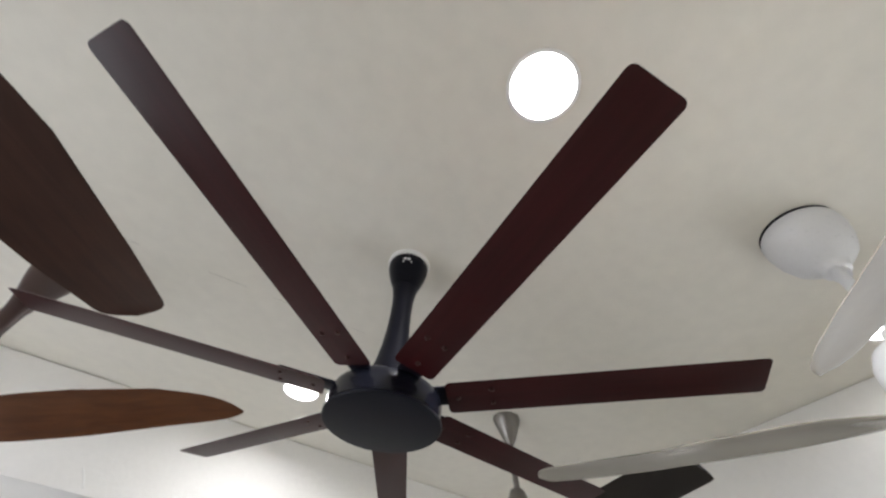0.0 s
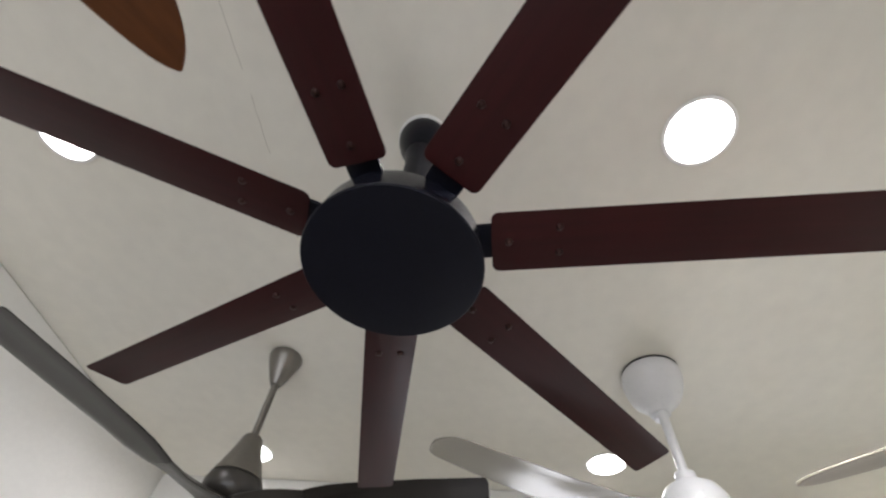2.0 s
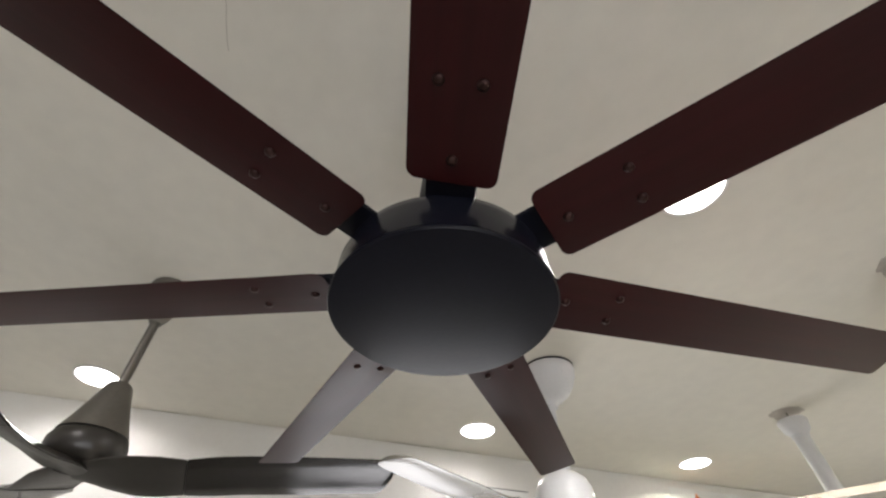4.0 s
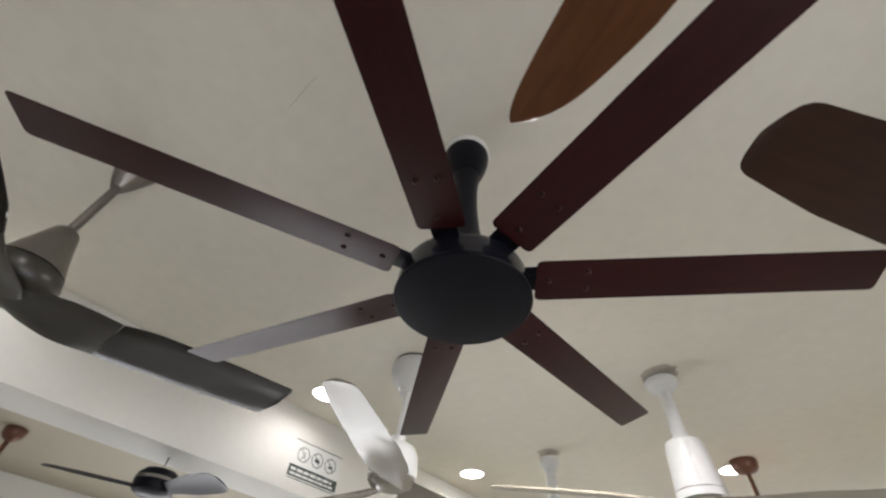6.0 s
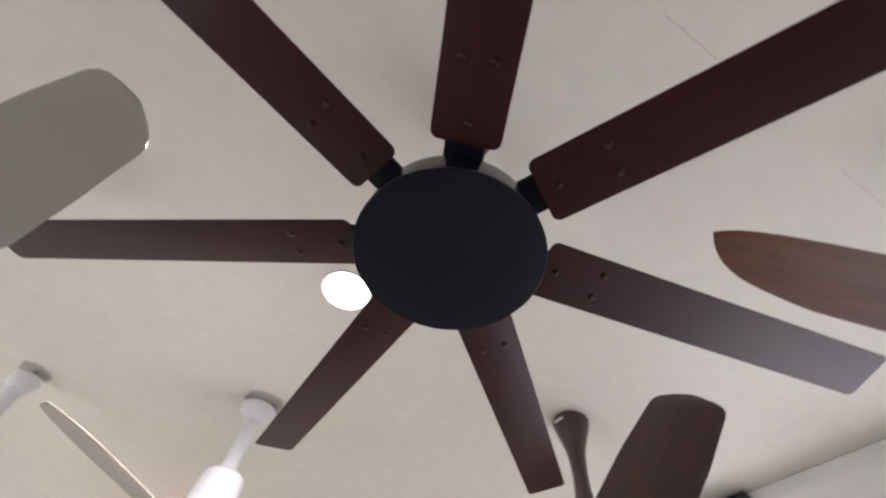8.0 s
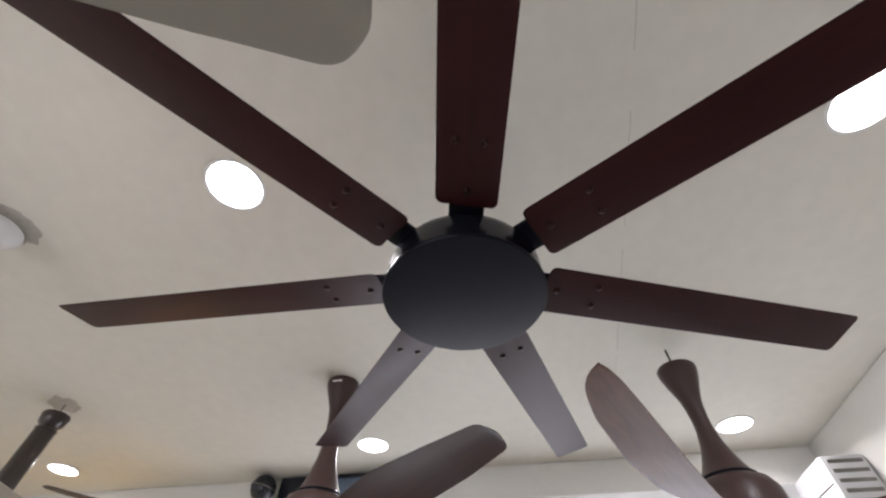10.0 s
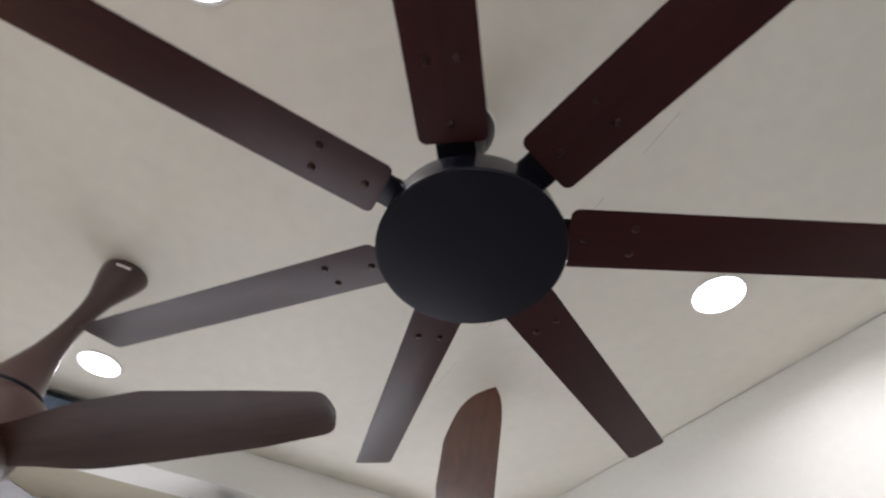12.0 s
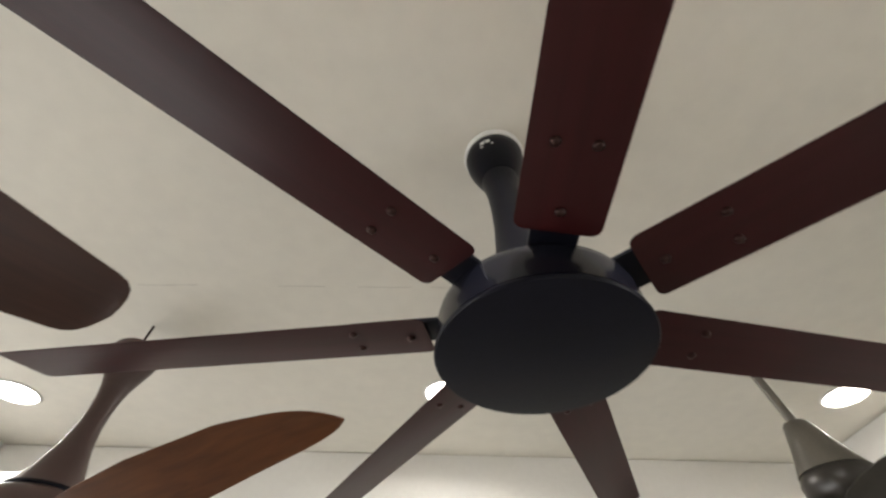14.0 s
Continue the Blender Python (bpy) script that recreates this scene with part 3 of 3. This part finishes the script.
def notice(y0, y1, z0, z1):
    x = X0 + 0.0005
    sign = empty("notice_sign", pose(x, (y0 + y1) / 2, z0), "white vinyl notice with three round prohibition symbols on the beam", "sign")
    w, h = y1 - y0, z1 - z0
    part("panel", box(0, 0.002, -w / 2, w / 2, 0, h), M_PAPER, sign)
    part("top_line", box(0.002, 0.003, -w / 2, w / 2, h - 0.004, h), M_INK, sign)
    part("bottom_line", box(0.002, 0.003, -w / 2, w / 2, 0.0, 0.003), M_INK, sign)
    part("text_band", box(0.002, 0.003, -w / 2, w / 2, 0.010, 0.066), M_INK, sign, "dark grey-green band")
    side = Matrix.Rotation(radians(90), 4, "Y")
    for k in (-1, 0, 1):
        c = Matrix.Translation((0.002, k * 0.094, 0.128)) @ side
        part("symbol_ring", lathe([(0.0355, 0.0), (0.039, 0.0), (0.039, 0.0012), (0.0355, 0.0012), (0.0355, 0.0)], 36, c), M_INK, sign)
        part("symbol_slash", box(0.0021, 0.0033, -0.035, 0.035, -0.0015, 0.0015, 0, Matrix.Translation((0, k * 0.094, 0.128)) @ Matrix.Rotation(radians(-52), 4, "X")), M_INK, sign)
        if k == -1:
            part("symbol", box(0.0021, 0.0030, -0.022, 0.018, -0.002, 0.002, 0, Matrix.Translation((0, k * 0.094, 0.124)) @ Matrix.Rotation(radians(70), 4, "X")), M_INK, sign)
        elif k == 0:
            part("symbol", box(0.0021, 0.0030, -0.015, 0.015, -0.009, 0.009, 0, Matrix.Translation((0, 0, 0.126))), M_INK, sign)
        else:
            part("symbol", box(0.0021, 0.0030, -0.013, 0.016, -0.011, 0.001, 0, Matrix.Translation((0, k * 0.094, 0.126)) @ Matrix.Rotation(radians(12), 4, "X")), M_INK, sign)
    rnd = random.Random(5)
    for row, (zc, hh) in enumerate(((0.046, 0.014), (0.024, 0.012))):
        y = -w / 2 + 0.014
        while y < w / 2 - 0.03:
            wd = rnd.uniform(0.016, 0.042)
            part("text_bar", box(0.003, 0.0038, y, min(y + wd, w / 2 - 0.012), zc - hh / 2, zc + hh / 2), M_PAPER, sign)
            y += wd + 0.007
    return sign


notice(0.735, 1.062, 2.642, 2.838)


# ---- east beam: black box, globe, orange board, air conditioner ----
def wall_box():
    ob = empty("display_panel", pose(X1 - 0.001, 1.00, 2.915), "long black glossy panel with a white stripe on the beam", "panel")
    part("body", box(-0.05, 0.0, -0.43, 0.43, -0.072, 0.072, 0.006), M_NAVY, ob)
    part("stripe", box(-0.053, -0.0495, 0.212, 0.262, -0.068, 0.068, 0.001), M_PAPER, ob, "white stripe")
    part("face", box(-0.053, -0.0495, -0.405, 0.12, -0.052, 0.047, 0.002), material("blue_grey_screen", (0.10, 0.14, 0.20), 0.12, var=0.3, scale=5), ob, "glossy blue-grey face")
    return ob


wall_box()


def globe():
    ob = empty("globe_lamp", pose(X1 - 0.09, 1.51, 2.918), "glossy black globe fitting on the beam", "lamp")
    part("globe", lathe([(0.0, 0.074), (0.028, 0.069), (0.053, 0.052), (0.069, 0.025), (0.075, 0.0), (0.069, -0.025), (0.053, -0.052), (0.028, -0.069), (0.0, -0.074)], 32), M_NAVY, ob)
    part("bracket", box(0.06, 0.091, -0.015, 0.015, -0.012, 0.012, 0.002), M_NAVY, ob)
    part("trim", lathe([(0.0755, 0.003), (0.0770, 0.003), (0.0770, -0.003), (0.0755, -0.003), (0.0755, 0.003)], 32, pose(0, 0, 0, 12, 0, 0)), M_STEEL, ob, "thin bright band")
    return ob


globe()
board = empty("sign_board", pose(X1 + 0.02, 2.55, 2.40), "plain orange board under the east beam", "board")
part("panel", box(0, 0.02, -0.75, 0.75, -0.3, 0.418, 0.003), M_ORANGE, board)


def air_conditioner():
    ob = empty("air_conditioner", pose(1.86, Y0 + 0.095, 2.645), "white split air conditioner fixed to the south beam", "air conditioner")
    part("body", box(-0.17, 0.165, -0.093, 0.095, -0.17, 0.17, 0.02), M_WHITE, ob)
    part("front_seam", box(-0.16, 0.155, 0.094, 0.0965, 0.05, 0.054), M_STEEL, ob, "thin grey seam")
    part("outlet_flap", box(-0.15, 0.145, 0.094, 0.099, -0.13, -0.08, 0.002), M_TRIM, ob)
    for k in range(7):
        part("louvre", box(-0.174, -0.169, -0.07, 0.07, -0.11 + 0.04 * k, -0.095 + 0.04 * k, 0.001), M_STEEL, ob)
    return ob


air_conditioner()


# ---- standing fan in the west bay ----
def torus(major, minor, m=None, a=40, b=8):
    ring = [(major + minor * math.cos(2 * math.pi * k / b), minor * math.sin(2 * math.pi * k / b)) for k in range(b)]
    return lathe(ring + [ring[0]], a, m)


def standing_fan(x, y, z):
    fan = empty("standing_fan", pose(x, y, 0), "dark standing fan with a round wire cage", "standing fan")
    part("base", lathe([(0.0, 0.03), (0.05, 0.03), (0.19, 0.015), (0.20, 0.0), (0.0, 0.0)], 32), M_NAVY, fan)
    part("pole", lathe([(0.0, z - 0.05), (0.016, z - 0.05), (0.016, 0.028), (0.0, 0.028)], 16), M_STEEL, fan)
    turn = pose(0, 0, z, 0, 90, -12)
    part("motor", lathe([(0.0, -0.10), (0.05, -0.09), (0.065, -0.02), (0.055, 0.03), (0.0, 0.035)], 24, turn), M_NAVY, fan)
    for r, d in ((0.22, 0.0), (0.215, 0.05), (0.12, 0.085), (0.06, 0.09)):
        part("cage_ring", torus(r, 0.0045, turn @ Matrix.Translation((0, 0, d))), M_STEEL, fan)
    wire = finish(box(0.05, 0.219, -0.0007, 0.0007, 0.084, 0.0855))
    for k in range(20):
        w = part("cage_wire", wire, M_STEEL, fan)
        w.matrix_basis = turn @ Matrix.Rotation(radians(18 * k), 4, "Z")
    me = finish(foil(0.04, 0.19, [(0, 0.06), (1, 0.13)], [(0, 0), (1, 0.02)], [(0, 0.04), (1, 0.045)], [(0, -35), (1, -20)], n=8, across=5, thick=0.004), 60)
    for k in range(3):
        b = part("blade", me, M_SILVER, fan)
        b.matrix_basis = turn @ Matrix.Rotation(radians(120 * k), 4, "Z")
    return fan


standing_fan(-3.0, -0.72, 2.42)


# ---- tube light and wall sign at the far end ----
tube = empty("tube_light", pose(-0.30, Y1 - 0.06, 2.93), "long white tube light on the far wall", "tube light")
part("holder", box(-1.2, 1.2, 0.01, 0.058, -0.02, 0.03, 0.004), M_TRIM, tube)
part("tube", lathe([(0.0, -1.18), (0.014, -1.18), (0.014, 1.18), (0.0, 1.18)], 16, Matrix.Rotation(radians(90), 4, "Y")), glowing("tube_glow", (0.95, 0.98, 1.0), 5.0), tube, "glowing tube")
blue = empty("wall_sign", pose(0.10, Y1 - 0.002, 2.74), "blue sign board with pale bars on the far wall", "sign")
part("panel", box(-0.35, 0.35, -0.02, 0, -0.12, 0.10, 0.003), material("blue_board", (0.03, 0.06, 0.32), 0.4, var=0.05), blue)
for k in range(3):
    part("text_bar", box(-0.28, 0.22 - 0.1 * k, -0.024, -0.0195, 0.04 - 0.06 * k, 0.07 - 0.06 * k), M_PAPER, blue)


# ---- hairline cracks along a ceiling joint ----
def crack(points, width, label):
    bm = bmesh.new()
    rows = []
    for x, y in points:
        rows.append((bm.verts.new((x, y - width, CEIL - 0.0006)), bm.verts.new((x, y + width, CEIL - 0.0006)), bm.verts.new((x, y, CEIL + 0.002))))
    for a, b in zip(rows, rows[1:]):
        for i in range(3):
            bm.faces.new((a[i], a[(i + 1) % 3], b[(i + 1) % 3], b[i]))
    bm.faces.new(rows[0])
    bm.faces.new(rows[-1][::-1])
    me = finish(bm)
    me.materials.append(M_CRACK)
    return tagged(new("ceiling_crack", me), label, "crack", kind="structure")


M_CRACK = material("crack_shadow", (0.47, 0.44, 0.38), 0.9, var=0.2)
rnd = random.Random(11)
for xa, xb in ((-0.30, -0.17), (-0.02, 0.14), (0.20, 0.36), (0.46, 0.60), (0.84, 1.02), (1.05, 1.18)):
    n = 8
    crack([(xa + (xb - xa) * i / n, -0.455 - 0.04 * (xa + (xb - xa) * i / n) + rnd.uniform(-0.0015, 0.0015)) for i in range(n + 1)], 0.0008, "thin dark hairline crack in the ceiling plaster")


# ---- soft shadows above hanging fans, painted as patches ----
def shadow_mark(x, y, r, seed):
    rnd = random.Random(seed)
    bm = bmesh.new()
    low, top = [], []
    for k in range(40):
        a = 2 * math.pi * k / 40
        rr = r * (0.8 + 0.25 * noise.noise((2.2 * math.cos(a) + seed, 2.2 * math.sin(a), 0.3)) + rnd.uniform(-0.03, 0.03))
        low.append(bm.verts.new((x + rr * math.cos(a), y + rr * math.sin(a), CEIL - 0.0007)))
        top.append(bm.verts.new((x + rr * math.cos(a), y + rr * math.sin(a), CEIL + 0.001)))
    bm.faces.new(low)
    bm.faces.new(top[::-1])
    for k in range(40):
        bm.faces.new((low[k], low[(k + 1) % 40], top[(k + 1) % 40], top[k]))
    me = finish(bm)
    me.materials.append(M_CANOPY_SHADE)
    return tagged(new("ceiling_patch", me), "soft greyish fan shadow painted on the ceiling plaster", "ceiling patch", kind="structure")


# darker plaster colour stands in for the shadow above each canopy
M_CANOPY_SHADE = material("canopy_shade", (0.47, 0.435, 0.385), 0.85, var=0.16, scale=14, fine=60, bump=0.3)
shadow_mark(0.01, 1.48, 0.10, 7)
shadow_mark(1.025, 2.16, 0.095, 12)
shadow_mark(-0.88, 1.98, 0.085, 21)


# ---- white globe lamp under the east beam ----
globe_lamp = empty("globe_lamp", pose(X1 + 0.06, 1.62, 2.82), "white opal globe lamp hanging under the east beam", "lamp")
part("stem", lathe([(0.0, 0.0), (0.028, 0.0), (0.028, -0.008), (0.008, -0.012), (0.008, -0.05), (0.0, -0.05)], 20), M_STEEL, globe_lamp, "steel stem")
part("shade", lathe([(0.0, -0.042), (0.03, -0.045), (0.055, -0.06), (0.072, -0.085), (0.078, -0.115), (0.072, -0.145), (0.055, -0.17), (0.03, -0.185), (0.0, -0.19)], 32), M_WHITE, globe_lamp, "white opal glass shade")


# ---- poster on the west beam ----
def prism(pts, x0, x1):
    """A thin plate facing +x with the outline pts of (y, z)."""
    bm = bmesh.new()
    back = [bm.verts.new((x0, y, z)) for y, z in pts]
    front = [bm.verts.new((x1, y, z)) for y, z in pts]
    bm.faces.new(back)
    bm.faces.new(front[::-1])
    for i in range(len(pts)):
        j = (i + 1) % len(pts)
        bm.faces.new((back[i], back[j], front[j], front[i]))
    return bm


def poster(y0, y1, z0, z1):
    ob = empty("poster", pose(X0 + 0.0005, (y0 + y1) / 2, z0), "white vinyl poster with orange and dark shapes on the beam", "poster")
    w, h = y1 - y0, z1 - z0
    part("panel", box(0, 0.002, -w / 2, w / 2, 0, h), M_PAPER, ob)
    part("swoosh", prism([(-0.17, h - 0.02), (-0.145, h - 0.05), (-0.10, h - 0.16), (-0.10, 0.05), (-0.20, 0.05), (-0.22, h - 0.20), (-0.195, h - 0.07)], 0.002, 0.0032),
         material("orange_print", (0.75, 0.20, 0.06), 0.4, var=0.08), ob, "orange printed shape")
    part("swoosh", prism([(0.10, h - 0.03), (0.125, h - 0.06), (0.16, h - 0.17), (0.15, 0.06), (0.06, 0.06), (0.05, h - 0.20), (0.08, h - 0.07)], 0.002, 0.0032), M_INK, ob, "dark printed shape")
    for k in range(3):
        part("text_bar", box(0.002, 0.003, -w / 2 + 0.03, -w / 2 + 0.12 - 0.02 * k, 0.06 + 0.05 * k, 0.078 + 0.05 * k), M_INK, ob)
    return ob


poster(2.0, 2.72, 2.63, 2.955)


# ---- loose wires at the lower edge of the south beam ----
def loose_wire(x, lean):
    cu = bpy.data.curves.new("wire", "CURVE")
    cu.dimensions, cu.bevel_depth, cu.bevel_resolution, cu.resolution_u = "3D", 0.0028, 2, 5
    for pts in ([(lean, 0.008, 0.07), (0.3 * lean, 0.006, 0.03), (0, 0.004, 0.0), (-0.4 * lean, -0.03, -0.012), (-1.2 * lean, -0.12, -0.03), (-1.6 * lean, -0.145, -0.075)],
                [(0, 0.004, 0.004), (0.1 * lean, -0.05, -0.02), (0.2 * lean, -0.14, -0.06)]):
        sp = cu.splines.new("NURBS")
        sp.points.add(len(pts) - 1)
        sp.use_endpoint_u = True
        for p, c in zip(sp.points, pts):
            p.co = (*c, 1)
    cu.materials.append(M_TRIM)
    ob = new("loose_wire", cu)
    ob.matrix_basis = pose(x, Y0, 2.548)
    return tagged(ob, "short pale wire bent round the beam's lower edge", "wire", "wires on the beam")


loose_wire(0.10, -0.035)
loose_wire(0.70, 0.045)
display_fan(2.15, 0.03, 2.82, 40, "small dark fan with chrome band on a hook under the beam", M_NAVY, M_NAVY, 0.32)
